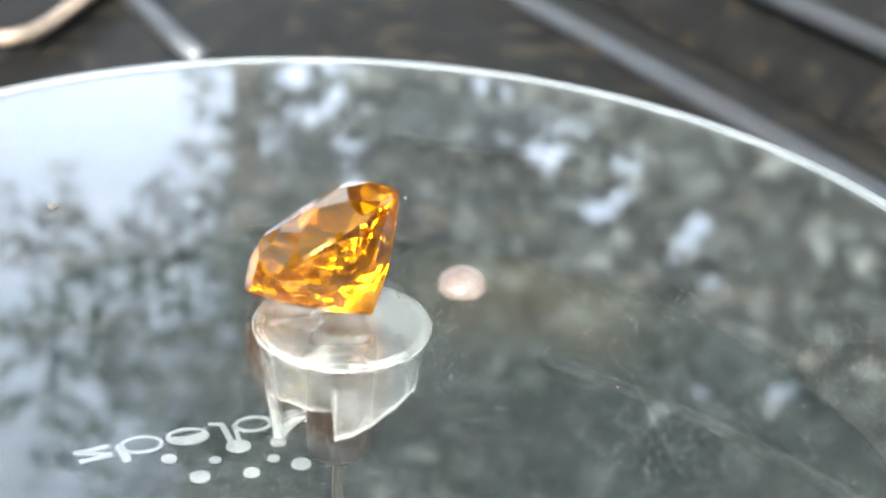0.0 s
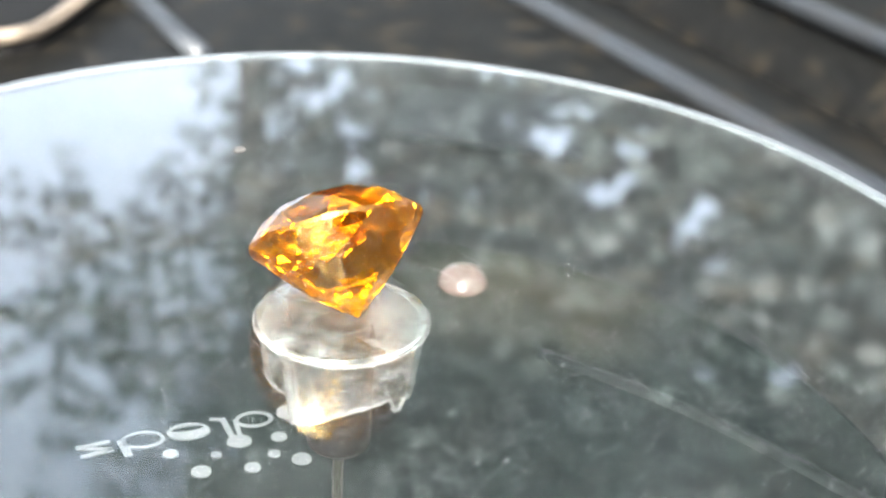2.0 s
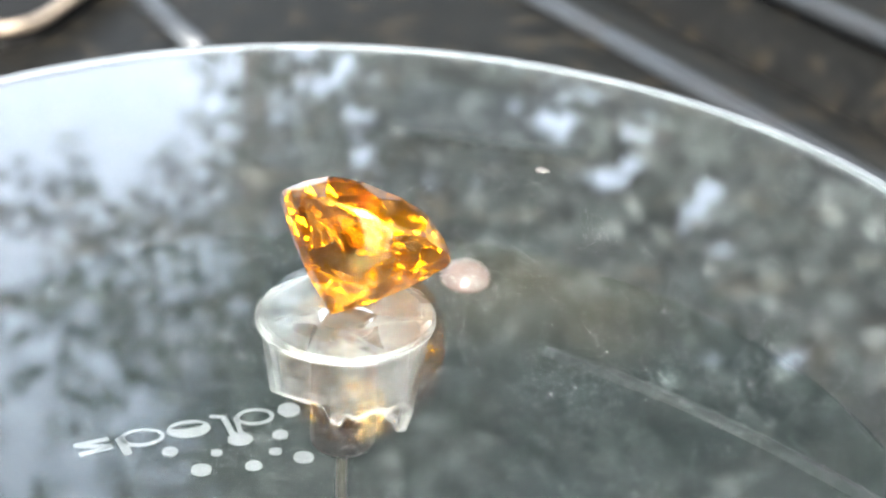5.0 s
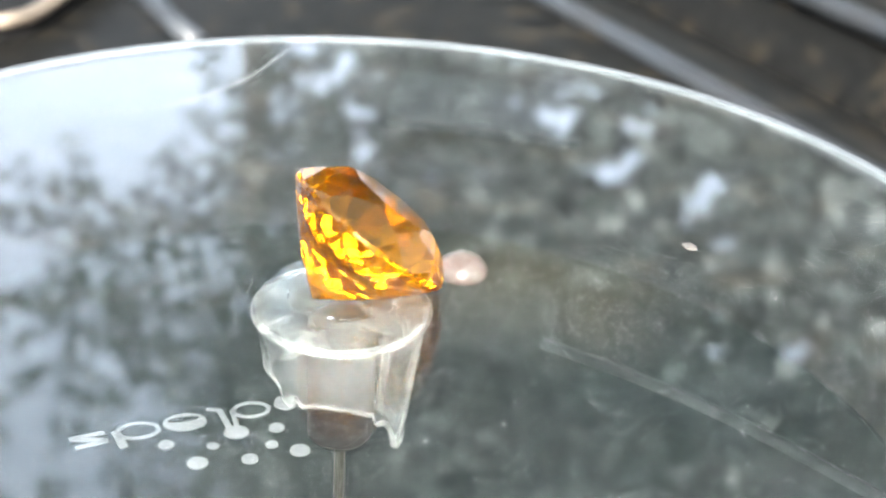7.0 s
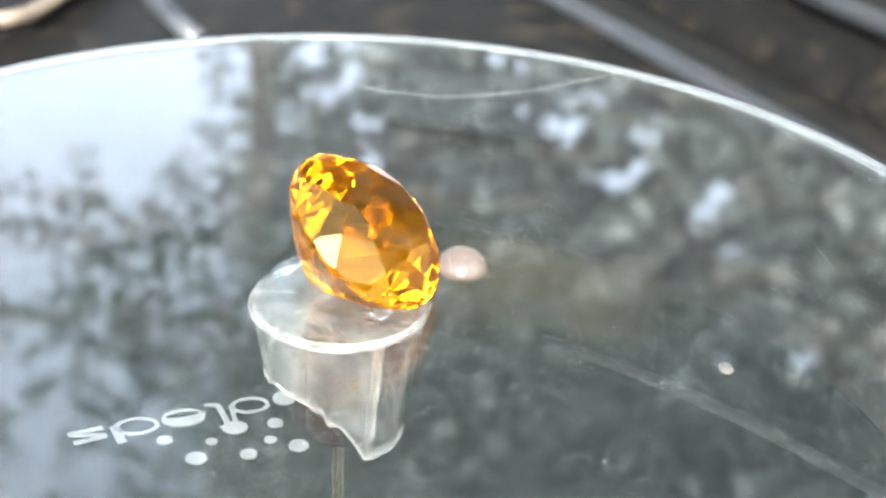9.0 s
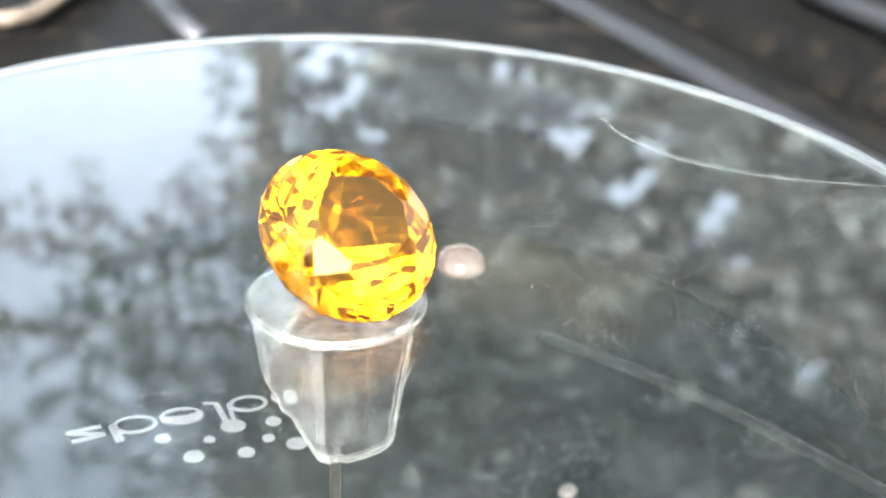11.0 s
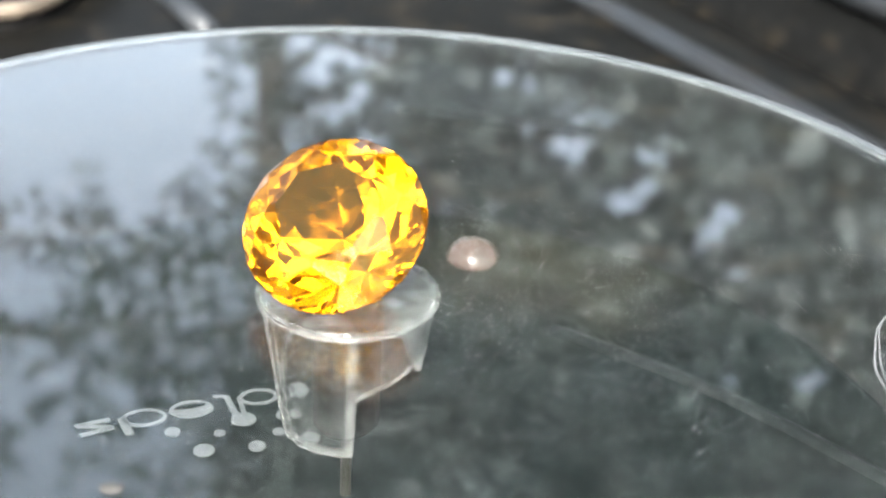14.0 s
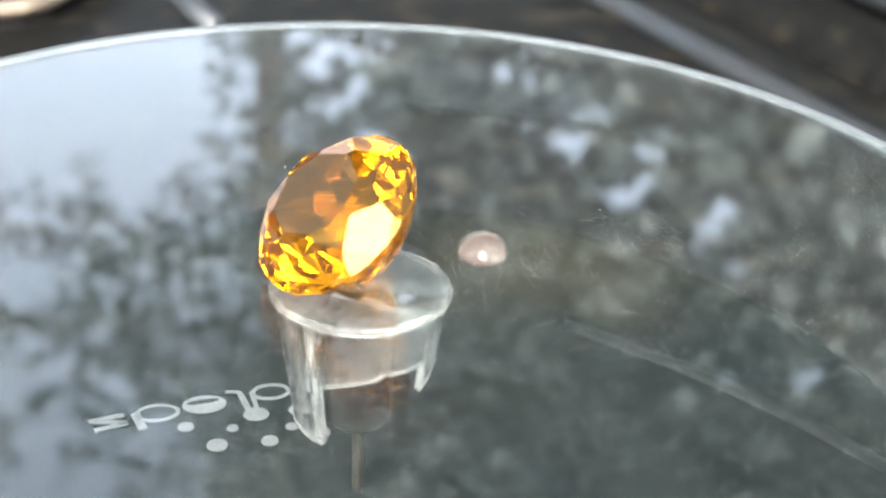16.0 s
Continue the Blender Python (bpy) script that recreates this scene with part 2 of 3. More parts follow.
def build_sheet():
    sheet = thing("ribbed_sheet", "weathered dark plastic sheet with raised grey ribs, lying on the soil", "ribbed sheet", kind="structure")
    bm = bmesh.new()
    us = [x for x in range(-500, 520, 4)]
    rows = []
    for v in range(-700, 701, 20):
        row = []
        for u in us:
            p = ACROSS * (u * 0.001) + ALONG * (v * 0.001)
            z = -0.045 + 0.001 * sheet_height(u) + 0.0006 * noise.noise(p * 30)
            row.append(bm.verts.new((p.x, p.y, z)))
        rows.append(row)
    for a, b in zip(rows, rows[1:]):
        for i in range(len(us) - 1):
            bm.faces.new((a[i], a[i + 1], b[i + 1], b[i]))
    geom = bmesh.ops.extrude_face_region(bm, geom=bm.faces[:])
    bmesh.ops.translate(bm, vec=(0, 0, -0.012), verts=[g for g in geom["geom"] if isinstance(g, bmesh.types.BMVert)])
    part("sheet", bm, LINER, sheet, smooth=True)
    for u in RIBS:
        path = []
        last = -166 if u == 51 else 700
        for v in [-700 + (last + 700) * k / 24 for k in range(25)]:
            p = ACROSS * (u * 0.001) + ALONG * (v * 0.001)
            path.append((p.x + 0.0005 * noise.noise(p * 9), p.y, -0.0450))
        part("rib", tube(path, 0.0028, 12), RIB, sheet, "rounded rib with sky sheen put into its grey", smooth=True)


# ---- the turntable ----
OMEGA = 0.3304      # radians a second, clockwise from above
THICK = 0.0016
RADIUS = 0.055
SUNK = 0.0002        # the shallow round recess in the middle of the plate


def spin(t):
    return -OMEGA * (t - 13.0)


DROP = 0.0008       # how far the hub's rim hangs under the plate
HUB_CUT = ((-180, 5.0), (-158, 4.7), (-152, 4.9), (-148, 6.4), (-140, 6.7), (-136, 5.6), (-128, 6.3), (-118, 5.6), (-97, 5.9), (-80, 6.6), (-74, 6.9), (-71, 8.1), (-60, 8.4), (-46, 10.9), (-40, 12.3), (-38, 12.5), (38, 12.5),
           (39.2, 12.1), (40, 6.4), (55, 5.6), (88, 4.6), (122, 4.5), (124, 7.6), (140, 7.0), (165, 5.5), (180, 5.0))


def hub_depth(phi):
    for (a, da), (b, db) in zip(HUB_CUT, HUB_CUT[1:]):
        if a <= phi <= b:
            return 0.9 * (da + (db - da) * (phi - a) / (b - a)) + 0.18 * noise.noise(Vector((phi * 0.12, 3.1, 0)))
    return 4.5


def build_hub(top):
    """A tapered clear cup under the plate, its wall broken off to uneven lengths."""
    face_way = radians(-90 - 9.47)

    def shell(lo, hi, thick, out, top=0.0):
        """A closed piece of the wall between two angles. top: over its lowest part alone."""
        bm = bmesh.new()
        n, m = max(4, round((hi - lo) / 1.5)), 10

        def point(i, k, inner):
            phi = lo + (hi - lo) * i / n
            d = hub_depth(phi if phi <= 180 else phi - 360) * (top + (1 - top) * k / m)
            r = 6.65 + out - 1.75 * d / 12.5 - (thick if inner else 0.0)
            a = radians(phi) + face_way
            return (r * 0.001 * math.cos(a), r * 0.001 * math.sin(a), -THICK - DROP - 0.0002 - d * 0.001)

        outer = [[bm.verts.new(point(i, k, False)) for i in range(n + 1)] for k in range(m + 1)]
        inner = [[bm.verts.new(point(i, k, True)) for i in range(n + 1)] for k in range(m + 1)]
        for i in range(n):
            for k in range(m):
                bm.faces.new((outer[k][i], outer[k][i + 1], outer[k + 1][i + 1], outer[k + 1][i]))
                bm.faces.new((inner[k][i + 1], inner[k][i], inner[k + 1][i], inner[k + 1][i + 1]))
            bm.faces.new((outer[m][i], outer[m][i + 1], inner[m][i + 1], inner[m][i]))
            bm.faces.new((outer[0][i + 1], outer[0][i], inner[0][i], inner[0][i + 1]))
        for k in range(m):
            for i in (0, n):
                bm.faces.new((outer[k][i], outer[k + 1][i], inner[k + 1][i], inner[k][i]))
        return bm

    hub = part("hub", shell(39, 321, 0.5, 0.0), HUB, top, "broken clear plastic cup under the plate")
    for lo, hi in ((40, 122), (124, 205), (212, 320)):
        part("broken_edge", shell(lo, hi, 0.56, 0.03, 0.955), FROST, hub, "frosted broken edge")
    for lo, hi in ((122.6, 125),):
        part("broken_edge", shell(lo, hi, 0.56, 0.03, 0.3), FROST, hub, "frosted broken edge")
    part("front_panel", shell(-31.6, 31.6, 0.4, 0.0), CLEAR, hub, "clear plastic panel")
    for lo, hi in ((-39, -32), (32, 39)):
        part("rib", shell(lo, hi, 0.65, 0.06), FROST, hub, "frosted upright rib")
    r = 0.00694
    rng = random.Random(11)
    bm, n = bmesh.new(), 7          # a flat top over a shallow seven-sided cone
    z = -THICK - DROP + 0.0004
    rim = [(radians(360 * i / 56), r - 0.0003) for i in range(56)]
    upper = [bm.verts.new((q * math.cos(a), q * math.sin(a), z)) for a, q in rim]
    lower = [bm.verts.new((q * math.cos(a), q * math.sin(a), z - 0.0004 - 0.00015 * (i // 8 % 2))) for i, (a, q) in enumerate(rim)]
    tip = [bm.verts.new((0.0022 * math.cos(6.283 * (k + rng.random() * 0.5) / n), 0.0022 * math.sin(6.283 * (k + rng.random() * 0.5) / n), z - 0.0008 - 0.0005 * rng.random())) for k in range(n)]
    bm.faces.new(upper)
    centre = bmesh.new()
    centre.faces.new([centre.verts.new(v.co) for v in tip])
    for i in range(56):
        j = (i + 1) % 56
        bm.faces.new((upper[i], upper[j], lower[j], lower[i]))
        k = i // 8
        bm.faces.new((lower[i], lower[j], tip[k]))
        if j // 8 != k:
            bm.faces.new((lower[j], tip[j // 8], tip[k]))
    flange = part("flange", bm, FLANGE, hub)
    flange.data.materials.append(CLEAR)
    for f in flange.data.polygons:
        f.material_index = 1 if f.normal.z > 0.99 else 0
    part("lip", shell(-38.5, 38.5, 0.75, 0.07, 0.955), FROST, hub, "thick frosted lower lip")
    part("flange_centre", centre, CLEAR, hub, "clear flat centre of the flange")
    bead = [(r - 0.00010 + 0.00010 * math.cos(q), -THICK - DROP - 0.0001 + 0.00013 * math.sin(q)) for q in [6.28318 * i / 10 for i in range(10)]]
    part("bead", lathe(bead, 96, True), FROST, hub, "frosted white rolled rim", smooth=True)
    return hub


def build_plate():
    top = thing("turntable_plate", "round clear acrylic turntable plate, scratched and dusty, on a broken hub", "turntable plate")
    r = RADIUS - 0.0011
    disc = part("disc", lathe([(0, -SUNK), (0.0036, -SUNK), (0.0043, -SUNK * 0.88), (0.0057, -SUNK * 0.12), (0.0064, 0), (r, 0), (r, -THICK), (0, -THICK)], 256, False), PLATE, top)
    disc.visible_shadow = False
    disc.data.materials.append(EDGE)
    for f in disc.data.polygons:
        if abs(f.normal.z) < 0.5 and math.hypot(f.center.x, f.center.y) > 0.05:
            f.material_index = 1
    g = 0.00003
    edge = [(r + g, -0.00002), (RADIUS - 0.0002, -0.00002), (RADIUS, -0.0003), (RADIUS, -THICK + 0.0003), (RADIUS - 0.0002, -THICK), (r + g, -THICK)]
    part("edge", lathe(edge, 256, True), EDGE, top, "frosted white rim")
    build_hub(top)
    part("bushing", lathe([(0, -0.004), (0.0023, -0.004), (0.0026, -0.0045), (0.0026, -0.0138), (0.0022, -0.0143), (0, -0.0143)], 48, False), BUSH, top, "dark brown rubber bushing")
    part("shaft", lathe([(0, -0.0142), (0.00045, -0.0142), (0.00045, -0.0225), (0, -0.0225)], 24, False), SHAFT, top, "thin brass shaft")
    rng = random.Random(5)
    verts, faces = [], []

    def ribbon(pts, width):
        k0 = len(verts)
        for k, (x, y) in enumerate(pts):
            x0, y0 = pts[max(0, k - 1)]
            x1, y1 = pts[min(len(pts) - 1, k + 1)]
            l = math.hypot(x1 - x0, y1 - y0) or 1
            w = width * (0.25 + 0.75 * math.sin(math.pi * (k + 0.4) / len(pts))) / 2
            nx, ny = -(y1 - y0) / l * w, (x1 - x0) / l * w
            verts.append(((x + nx) * 0.001, (y + ny) * 0.001, 0.00003))
            verts.append(((x - nx) * 0.001, (y - ny) * 0.001, 0.00003))
            if k:
                a = k0 + 2 * k
                faces.append((a - 2, a - 1, a + 1, a))

    for k in range(20000):
        rr, aa = 53.5 * math.sqrt(rng.random()), rng.random() * 6.283
        x, y = rr * math.cos(aa), rr * math.sin(aa)
        way = rng.random() * 6.283 if rng.random() < 0.5 else aa + 1.57 + rng.gauss(0, 0.4)
        long = rng.choice((0.2, 0.3, 0.4, 0.6, 0.8, 1.2, 2.2)) * rng.uniform(0.6, 1.4) * (6 if rng.random() < 0.008 else 1)
        bend = rng.gauss(0, 0.010)
        pts = []
        for s in range(9):
            pts.append((x, y))
            x, y = x + math.cos(way) * long / 8, y + math.sin(way) * long / 8
            way += bend + rng.gauss(0, 0.008)
        if all(6.8 < math.hypot(*p) < 54 for p in pts):
            ribbon(pts, rng.choice((0.003, 0.004, 0.005, 0.006, 0.010)))
    for dx in (0.0, 0.55):      # the long double hair scratch
        pts = []
        for s in range(41):
            q = s / 40
            a, b, c, d = (1 - q) ** 3, 3 * q * (1 - q) ** 2, 3 * q * q * (1 - q), q ** 3
            x = a * 39.2 + b * 36.2 + c * 36.5 + d * 51.6
            y = a * 14.5 + b * 6.0 - c * 1.0 - d * 12.7
            pts.append((x + dx * math.sin(3 * q) ** 2 * (0.4 + q) + 0.1 * math.sin(23 * q), y))
        ribbon(pts, 0.085 if dx == 0 else 0.06)
    marks = from_lists("surface_wear", verts, faces, SCRATCH, top, "fine pale scratches")
    tagged(marks, kind="stuff")
    verts, faces = [], []
    for k in range(170000):
        rr, aa = 54.2 * math.sqrt(rng.random()), rng.random() * 6.283
        x, y = rr * math.cos(aa), rr * math.sin(aa)
        if rr < 6.5 or noise.noise(Vector((x * 0.11, y * 0.11, 4.0))) + 0.35 * noise.noise(Vector((x * 0.6, y * 0.6, 1.0))) < rng.uniform(-1.0, 0.6):
            continue
        big = k < 9000
        s = rng.uniform(0.018, 0.036) if big else rng.uniform(0.009, 0.018)
        if k < 260:
            s *= rng.uniform(1.2, 2.4)
        a0, k0, st = rng.random() * 6.28, len(verts), rng.uniform(0.7, 1.5)
        for q in range(4):
            a = a0 + q * 1.5708
            verts.append(((x + s * st * math.cos(a)) * 0.001, (y + s * math.sin(a)) * 0.001, 0.00001))
        verts.append((x * 0.001, y * 0.001, 0.00001 + s * 0.0011))
        for q in range(4):
            faces.append((k0 + q, k0 + (q + 1) % 4, k0 + 4))
    tagged(from_lists("dust", verts, faces, DUST, top, "pale dust grains"), kind="stuff")
    return top


def build_base():
    base = thing("turntable_stand", "round olive black plastic turntable base with pale print", "turntable base")
    z0, z1, r = -0.0212, -0.047, 0.0512
    prof = [(0, z0), (r - 0.0012, z0), (r - 0.0004, z0 - 0.0004), (r, z0 - 0.0013), (r + 0.001, z1), (0, z1)]
    patched(BASE, (0.0160, 0.0400), 0.020, (0.0125, 0.0108, 0.0072))
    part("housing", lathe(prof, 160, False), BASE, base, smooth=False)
    lens = part("lens", lathe([(0.0028 * math.cos(a), z0 + 0.0022 * math.sin(a)) for a in [math.pi / 2 * i / 14 for i in range(15)]][::-1] + [(0, z0 - 0.0003)], 48, False), LENS, base, "milky pink domed lens", smooth=True)
    lens.location = (0.0099, 0.0402, 0)
    part("seam", tube([(0.018 + 0.026 * k / 12, 0.0268 - 0.0208 * k / 12 + 0.0022 * math.sin(math.pi * k / 14), z0 - 0.0007) for k in range(15)], 0.0012, 10), SEAM, base, smooth=True)
    zp = z0 + 0.00012

    def flat(name, outline, holes=None):
        outline, holes = ([(0.0074 + (x - 0.0074) * 1.004, -0.096 + (y + 0.096) * 1.004) for x, y in some] if some else None for some in (outline, holes))
        bm = bmesh.new()
        if holes:
            vo = [bm.verts.new((x, y, zp)) for x, y in outline]
            vi = [bm.verts.new((x, y, zp)) for x, y in holes]
            n = len(vo)
            for i in range(n):
                bm.faces.new((vo[i], vo[(i + 1) % n], vi[(i + 1) % n], vi[i]))
        else:
            bm.faces.new([bm.verts.new((x, y, zp)) for x, y in outline])
        ext = bmesh.ops.extrude_face_region(bm, geom=bm.faces[:])
        bmesh.ops.translate(bm, vec=(0, 0, -0.0001), verts=[g for g in ext["geom"] if isinstance(g, bmesh.types.BMVert)])
        return part(name, bm, PRINT, base)

    def oval(cx, cy, a, b, turn=0.0, n=32):
        c, s = math.cos(radians(turn)), math.sin(radians(turn))
        return [((cx + a * math.cos(q) * c - b * math.sin(q) * s) * 0.001, (cy + a * math.cos(q) * s + b * math.sin(q) * c) * 0.001) for q in [6.28318 * i / n for i in range(n)]]

    def bar(x0, y0, x1, y1, w):
        l = math.hypot(x1 - x0, y1 - y0)
        nx, ny = -(y1 - y0) / l * w / 2, (x1 - x0) / l * w / 2
        return [((x0 + nx) * 0.001, (y0 + ny) * 0.001), ((x0 - nx) * 0.001, (y0 - ny) * 0.001), ((x1 - nx) * 0.001, (y1 - ny) * 0.001), ((x1 + nx) * 0.001, (y1 + ny) * 0.001)]

    for cx, cy, d in ((-15.3, 6.3, 1.35), (-12.2, 4.0, 1.75), (-11.3, 6.5, 1.0), (-7.9, 5.0, 1.45), (-6.3, 7.2, 1.1), (-6.2, 9.7, 1.4), (-3.8, 6.6, 1.75)):
        flat("dot", oval(cx, cy, d / 2, d / 2))
    # the mark: plain bars, rings and a drop
    for x0, y0, x1, y1 in ((-23.6, 6.3, -20.9, 7.6), (-23.4, 6.3, -20.4, 6.5), (-20.3, 6.5, -22.8, 5.1)):
        flat("bar", bar(x0, y0, x1, y1, 0.5))
    flat("ring", oval(-18.1, 8.1, 1.95, 1.3, 15), oval(-18.1, 8.15, 1.6, 0.95, 15))
    flat("bar", bar(-20.0, 7.9, -18.75, 5.6, 0.75))
    flat("ring", oval(-14.3, 9.75, 1.9, 1.3, 15), oval(-14.5, 10.15, 1.45, 0.42, 20))
    flat("bar", bar(-12.8, 11.8, -11.5, 11.9, 0.4))
    flat("bar", bar(-11.6, 11.9, -10.3, 9.3, 0.5))
    flat("drop", oval(-9.6, 8.7, 1.1, 0.95, 10))
    flat("bar", bar(-10.5, 12.0, -9.6, 9.4, 0.4))
    flat("ring", oval(-8.8, 12.2, 1.75, 1.25, 15), oval(-8.8, 12.2, 1.4, 0.9, 15))
    flat("oval", oval(-5.9, 13.6, 1.0, 1.1, 15))
    return base


# ---- the gem ----
GEM_R = 0.006844
GEM_TILT = 40.3


def build_gem():
    """A round stone cut plane by plane: table, stars, mains and break facets above; three rows of facets below the girdle."""
    bm = bmesh.new()
    bmesh.ops.create_cone(bm, cap_ends=True, segments=64, radius1=1.0, radius2=1.0, depth=4)

    def cut(angle, turn, rho, h, up):
        a, t = radians(turn), radians(angle)
        no = Vector((math.sin(t) * math.cos(a), math.sin(t) * math.sin(a), math.cos(t) * (1 if up else -1)))
        p = Vector((rho * math.cos(a), rho * math.sin(a), h))
        bmesh.ops.bisect_plane(bm, geom=bm.verts[:] + bm.edges[:] + bm.faces[:], dist=1e-5, plane_co=p, plane_no=no, clear_outer=True)
        rim = [e for e in bm.edges if e.is_boundary]
        if rim:
            bmesh.ops.contextual_create(bm, geom=rim)

    for i in range(16):
        cut(56, 22.5 * i + 11.25, 0.993, -0.05, False)
    for i in range(16):
        cut(50, 22.5 * i, 0.865, -0.235, False)
    for i in range(16):
        cut(45.5, 22.5 * i + 11.25, 0.67, -0.455, False)
    for i in range(8):
        cut(GEM_TILT, 45 * i, 0.46, -0.66, False)
    for i in range(16):
        cut(49, 22.5 * i + 11.25, 0.995, 0.0, True)
    for i in range(8):
        cut(41, 45 * i + 6, 0.985, 0.012, True)
    for i in range(8):
        cut(25, 45 * i + 28.5, 0.66, 0.285, True)
    cut(0, 0, 0, 0.36, True)
    bmesh.ops.scale(bm, vec=(GEM_R, GEM_R, GEM_R), verts=bm.verts)
    tip = Matrix.Rotation(radians(GEM_TILT), 4, "Y")
    bmesh.ops.transform(bm, matrix=tip, verts=bm.verts)
    low = min(v.co.z for v in bm.verts)
    bmesh.ops.translate(bm, vec=(0.00219, -0.00024, 0.00002 - SUNK - low), verts=bm.verts)
    bm.verts.index_update()
    bm.normal_update()
    bmesh.ops.recalc_face_normals(bm, faces=bm.faces)
    bm.normal_update()
    gem = thing("gemstone", "round faceted orange yellow gemstone lying on its pavilion", "gemstone")
    axis = tip.to_3x3() @ Vector((0, 0, 1))
    for name, lo, hi in (("table", 0.995, 2), ("crown", 0.12, 0.995), ("girdle", -0.12, 0.12), ("pavilion", -2, -0.12)):
        verts, faces, seen = [], [], {}
        for f in bm.faces:
            if lo <= f.normal.dot(axis) < hi:
                ids = []
                for v in f.verts:
                    if v.index not in seen:
                        seen[v.index] = len(verts)
                        verts.append(tuple(v.co))
                    ids.append(seen[v.index])
                faces.append(ids)
        from_lists(name, verts, faces, GEM, gem)
    bm.free()
    return gem


def build_crumb():
    """A small flat flake of grit that rides on the plate."""
    bm = bmesh.new()
    bmesh.ops.create_icosphere(bm, subdivisions=3, radius=1.0)
    for v in bm.verts:
        p = v.co * (1 + 0.22 * noise.noise(v.co * 1.7 + Vector((3, 1, 7))))
        v.co = Vector((p.x * 0.00068, p.y * 0.00050, max(p.z, -0.7) * 0.00022))
    low = min(v.co.z for v in bm.verts)
    bmesh.ops.transform(bm, matrix=pose(-0.0021, -0.0292, -low, 0, 0, 20), verts=bm.verts)
    return tagged(part("crumb", bm, GRIT), "small cream flake of grit lying on the acrylic plate", "crumb")


# ---- black slab in place of a dark pit, sunlit lip painted tan, beside the turntable ----
def build_pit():
    pit = thing("dark_pit", "black slab standing in for a dark pit, with a raised lip in sunlit tan, on the sheet", "rubber pad")
    lip = [(-0.2883, 0.0060), (-0.1536, 0.1089), (-0.0959, 0.1503), (-0.0781, 0.1613), (-0.0728, 0.1642), (-0.0692, 0.1681), (-0.0675, 0.1734), (-0.0647, 0.1892), (-0.0526, 0.2561), (-0.0286, 0.4004)]
    bm = bmesh.new()
    vs = [bm.verts.new((x - 0.004, y, -0.0405)) for x, y in lip] + [bm.verts.new((-0.35, 0.42, -0.0405))]
    bm.faces.new(vs)
    ext = bmesh.ops.extrude_face_region(bm, geom=bm.faces[:])
    bmesh.ops.translate(bm, vec=(0, 0, -0.006), verts=[g for g in ext["geom"] if isinstance(g, bmesh.types.BMVert)])
    part("pit", bm, PIT, pit)
    part("lip", tube([(x - 0.004, y, -0.0408) for x, y in lip], 0.0015, 12), LIP, pit, "rounded lip with sunlight put into its tan colour", smooth=True)


# thin pale slab added to draw the shadow's edge on the sheet
def build_sunlit_slab():
    bm = bmesh.new()
    vs = [bm.verts.new((x, y, -0.0445)) for x, y in ((-0.0027, 0.1310), (0.0307, 0.1262), (0.0285, 0.148), (-0.001, 0.154))]
    bm.faces.new(vs)
    ext = bmesh.ops.extrude_face_region(bm, geom=bm.faces[:])
    bmesh.ops.translate(bm, vec=(0, 0, 0.0016), verts=[g for g in ext["geom"] if isinstance(g, bmesh.types.BMVert)])
    bmesh.ops.bevel(bm, geom=bm.edges[:], offset=0.0003, segments=2, affect="EDGES")
    tagged(part("sunlit_slab", bm, SUNLIT), "thin grey blue slab standing in for the sunlit sheet beyond a shadow edge", "offcut")


# ---- trees round the place ----
# openings in the canopy: bearing and rise as tangents, and their size
GAPS = ((0.143, 0.478, 0.026), (0.125, 0.479, 0.016), (0.154, 0.439, 0.030), (0.093, 0.439, 0.030), (0.078, 0.436, 0.012), (0.028, 0.483, 0.014), (-0.027, 0.472, 0.014), (-0.009, 0.497, 0.014), (0.013, 0.506, 0.014),
        (0.007, 0.367, 0.010), (0.034, 0.377, 0.012), (0.100, 0.413, 0.014), (0.072, 0.404, 0.012), (0.174, 0.450, 0.014), (0.212, 0.490, 0.030), (0.194, 0.512, 0.030), (0.228, 0.538, 0.026), (0.233, 0.608, 0.016), (0.203, 0.626, 0.020),
        (0.238, 0.646, 0.018), (0.305, 0.635, 0.022), (-0.147, 0.392, 0.022), (-0.090, 0.367, 0.014), (-0.107, 0.385, 0.012), (-0.074, 0.379, 0.014), (-0.053, 0.369, 0.012), (-0.092, 0.420, 0.014), (-0.066, 0.443, 0.024),
        (-0.057, 0.476, 0.018), (-0.075, 0.405, 0.014), (-0.140, 0.412, 0.012), (-0.120, 0.360, 0.012), (-0.345, 0.745, 0.040), (-0.360, 0.800, 0.050), (-0.325, 0.670, 0.026), (-0.300, 0.780, 0.030), (-0.350, 0.590, 0.040), (-0.325, 0.575, 0.022), (-0.275, 0.680, 0.014),
        (-0.370, 0.690, 0.040), (-0.262, 0.740, 0.014))
# where the canopy's lower edge hangs: bearing and rise as tangents; below it the sky is open
HEM = ((-0.60, 0.50), (-0.40, 0.492), (-0.35, 0.482), (-0.308, 0.488), (-0.284, 0.458), (-0.268, 0.505), (-0.248, 0.532), (-0.225, 0.492), (-0.208, 0.475), (-0.199, 0.455), (-0.190, 0.445), (-0.183, 0.400), (-0.196, 0.350))


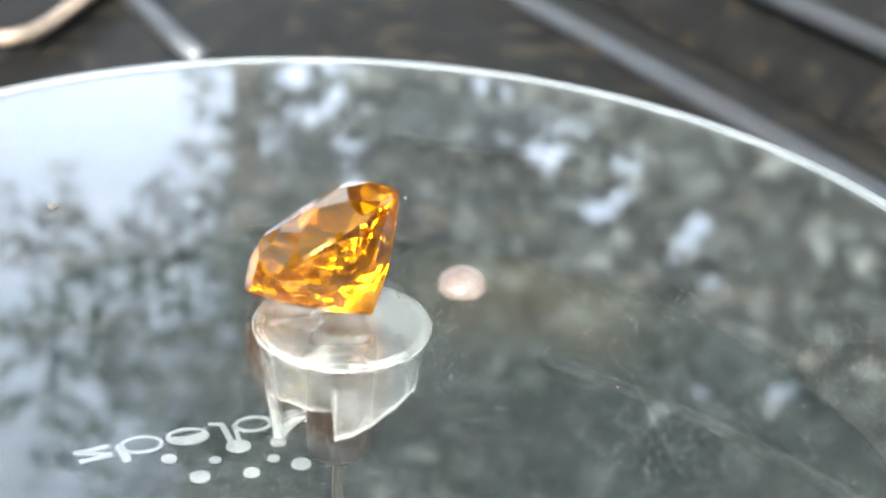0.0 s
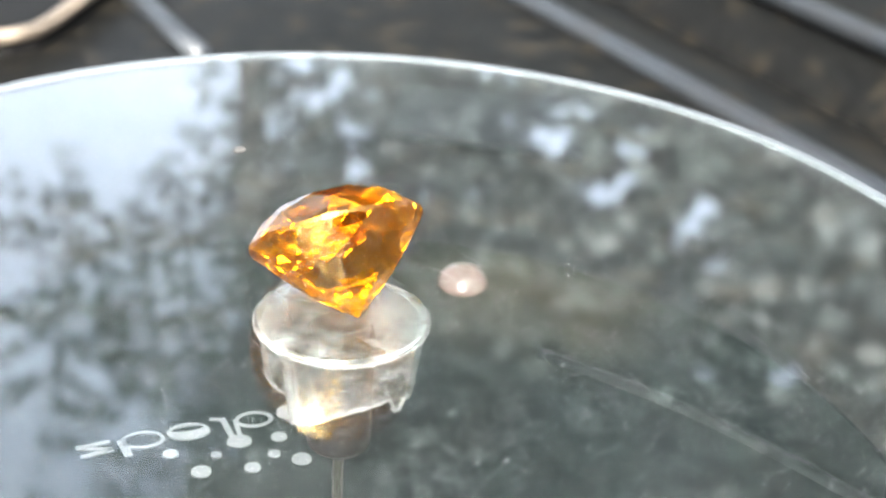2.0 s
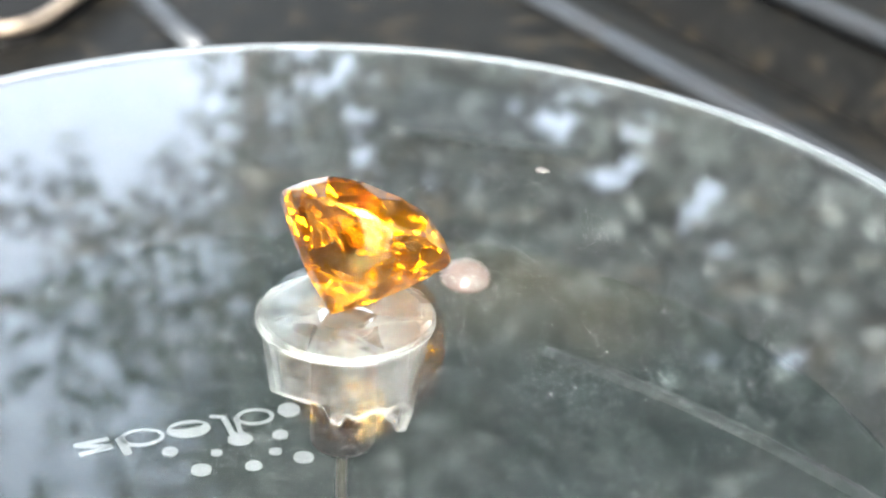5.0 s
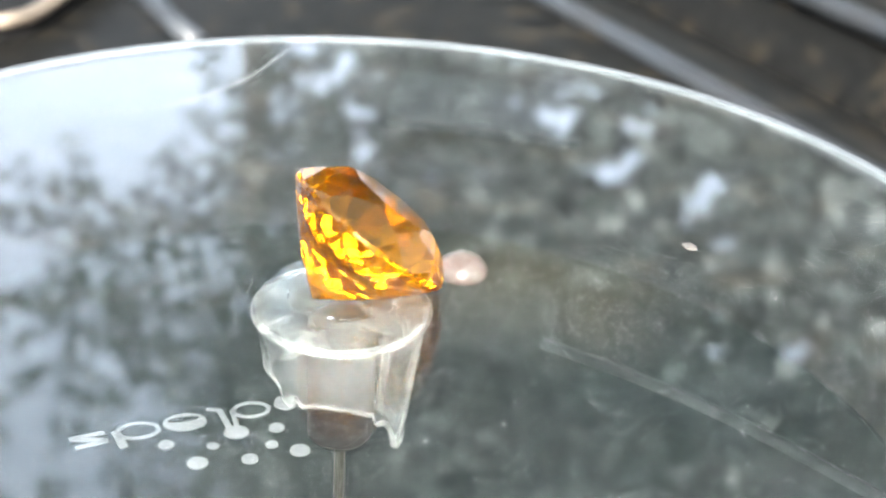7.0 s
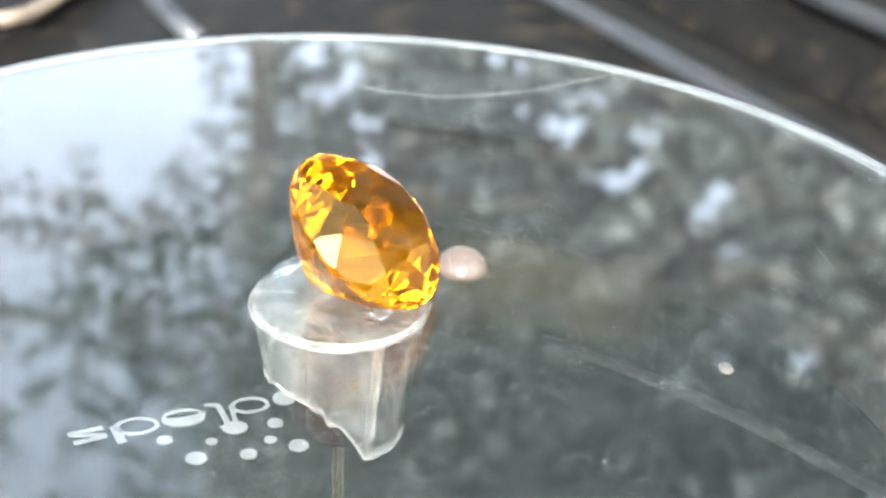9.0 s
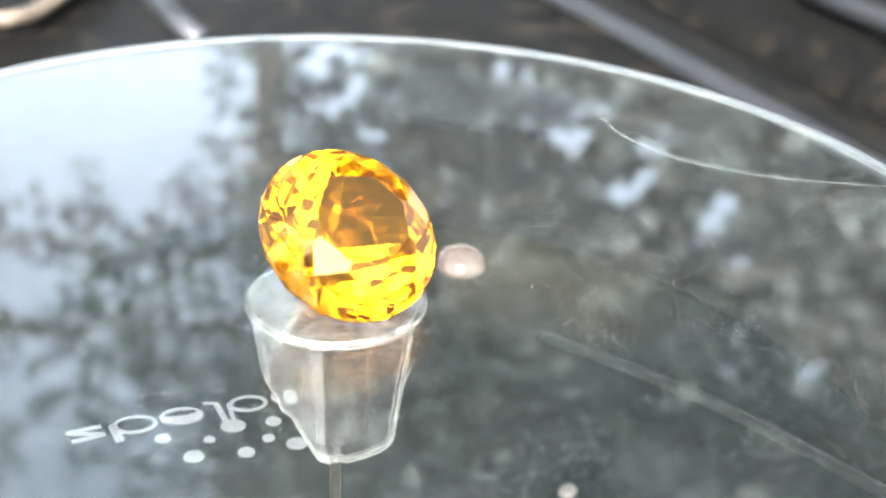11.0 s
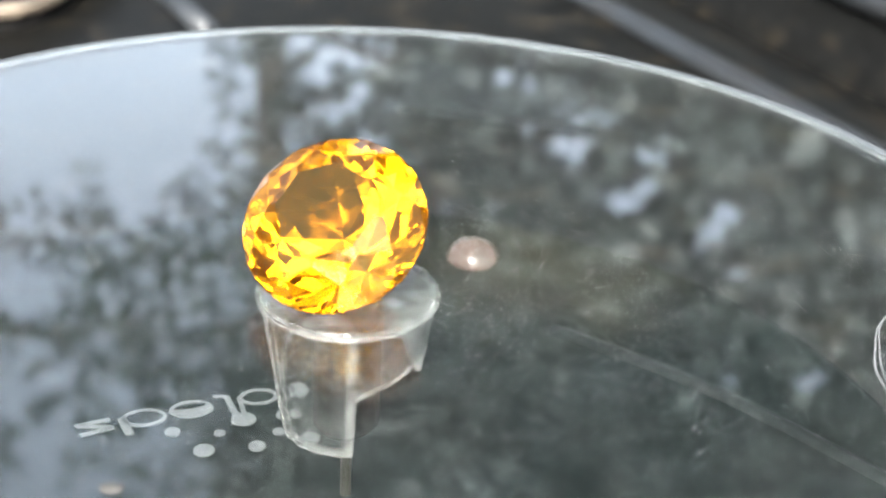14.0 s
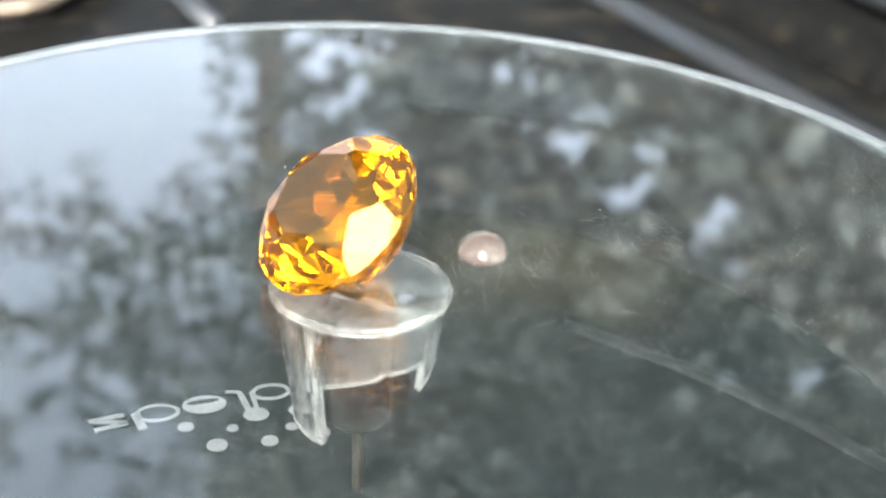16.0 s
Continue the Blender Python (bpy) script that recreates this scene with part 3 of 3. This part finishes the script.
def open_sky(p):
    if p.y < 3:
        return False
    way, rise = p.x / p.y, p.z / p.y
    for (a, ra), (b, rb) in zip(HEM, HEM[1:]):
        if a <= way < b and rise < ra + (rb - ra) * (way - a) / (b - a) + 0.012 * noise.noise(Vector((way * 90, 0, 0))):
            return True
    return any(abs(p.x / p.y - a) < 2.2 * r + 0.014 and (p.x / p.y - a) ** 2 + (p.z / p.y - b) ** 2 < (0.46 * r + 0.0075) ** 2 for a, b, r in GAPS)


def build_tree(x, y, height, crown_low, crown_r, leaves, seed):
    rng = random.Random(seed)
    tree = thing("tree", "tall leafy tree with a dark green open crown", "tree", "trees round the clearing")
    tree.location = (x, y, -0.11)
    trunk_path = [(0.25 * noise.noise(Vector((seed, k * 0.7, 0))) * k / 4, 0.25 * noise.noise(Vector((seed, k * 0.7, 9))) * k / 4, height * 0.92 * k / 8) for k in range(9)]
    part("trunk", tube(trunk_path, 0.009 * height + 0.05, 12, 0.25), BARK, tree, smooth=True)
    tips = []
    for k in range(16):
        q = rng.uniform(0.0, 1.0)
        z = crown_low * 1.02 + (height * 0.85 - crown_low) * q
        i = min(7, int(z / (height * 0.92) * 8))
        bx, by, _ = trunk_path[i]
        a, l = rng.random() * 6.283, crown_r * (1.05 - 0.55 * q) * rng.uniform(0.7, 1.1)
        path = [(bx + math.cos(a) * l * s / 5, by + math.sin(a) * l * s / 5, z + l * 0.25 * (s / 5) - l * 0.35 * (s / 5) ** 2) for s in range(6)]
        part("limb", tube(path, 0.055, 7, 0.25), BARK, tree, smooth=True)
        tips += path[1:]
    n = leaves // 26
    verts, faces = [], []
    top_z, mid = height * 1.02, (height + crown_low) / 2
    for c in range(n):
        if rng.random() < 0.45:
            cx, cy, cz = rng.choice(tips)
            cx, cy, cz = cx + rng.gauss(0, 0.3), cy + rng.gauss(0, 0.3), cz + rng.gauss(0, 0.3)
        else:
            q, a = rng.random(), rng.random() * 6.283
            cz = crown_low + (top_z - crown_low) * q
            w = crown_r * math.sqrt(rng.random()) * (0.75 + 0.5 * math.sin(math.pi * min(1, q + 0.25)) - 0.45 * q * q)
            cx, cy = w * math.cos(a), w * math.sin(a)
        if noise.noise(Vector((cx + x, cy + y, cz)) * 1.1) < -0.30 or cz < crown_low - 0.35:
            continue
        for k in range(36):
            p = Vector((cx + rng.gauss(0, 0.25), cy + rng.gauss(0, 0.25), cz + rng.gauss(0, 0.22) - 0.05))
            if open_sky(p + Vector((x, y, -0.11))):
                continue
            d = Vector((rng.gauss(0, 1), rng.gauss(0, 1), rng.gauss(-0.5, 0.7))).normalized()
            w = d.cross(Vector((rng.gauss(0, 1), rng.gauss(0, 1), rng.gauss(0, 1)))).normalized()
            l, b = rng.uniform(0.09, 0.16), rng.uniform(0.032, 0.055)
            k0 = len(verts)
            verts += [tuple(p), tuple(p + d * l * 0.5 + w * b), tuple(p + d * l), tuple(p + d * l * 0.5 - w * b)]
            faces.append((k0, k0 + 1, k0 + 2, k0 + 3))
    from_lists("crown", verts, faces, LEAF, tree, "dark green leaves")


TREES = ((-3.7, 8.2, 12.0, 3.9, 1.9, 3800, 1), (-1.45, 10.5, 13.0, 3.6, 1.45, 6500, 15), (0.1, 8.2, 11.5, 2.9, 1.3, 5500, 2), (1.2, 6.8, 11.0, 2.1, 1.7, 32000, 3), (3.0, 7.0, 10.5, 1.8, 1.9, 32000, 4),
         (-6.4, 9.5, 12.0, 5.5, 2.0, 3500, 5), (5.2, 7.9, 10.0, 2.0, 2.0, 20000, 6), (-0.2, 9.8, 12.5, 4.0, 1.1, 4500, 7), (2.6, 10.2, 14.0, 4.6, 2.8, 26000, 13), (-0.4, 11.5, 15.0, 7.2, 2.4, 10000, 14),
         # unseen, added: two behind the camera to darken gem facets, two at the sides
         (-3.4, -6.2, 4.6, 1.2, 1.7, 7000, 8), (3.3, -6.4, 4.8, 1.3, 1.8, 7000, 9), (8.5, 1.5, 8.0, 1.6, 2.5, 9000, 11), (-9.0, 1.0, 7.0, 1.6, 2.4, 8000, 12))


def motions():
    lean = Vector((0, 0, 1)).rotation_difference(Vector((-0.00425, 0.00595, 1))).to_matrix().to_4x4()      # the plate sits a little askew on its shaft
    rows = [(1.0 * k, pose(0, 0, 0, 0, 0, math.degrees(spin(k))) @ lean) for k in range(17)]
    walk(plate, rows)
    walk(crumb, rows)
    walk(gem, [(t, m @ pose(0, 0, 0, 0, 0, -90.0)) for t, m in rows])


build_ground()
build_sheet()
build_pit()
build_sunlit_slab()
build_base()
plate = build_plate()
gem = build_gem()
crumb = build_crumb()
for row in TREES:
    build_tree(*row)
motions()
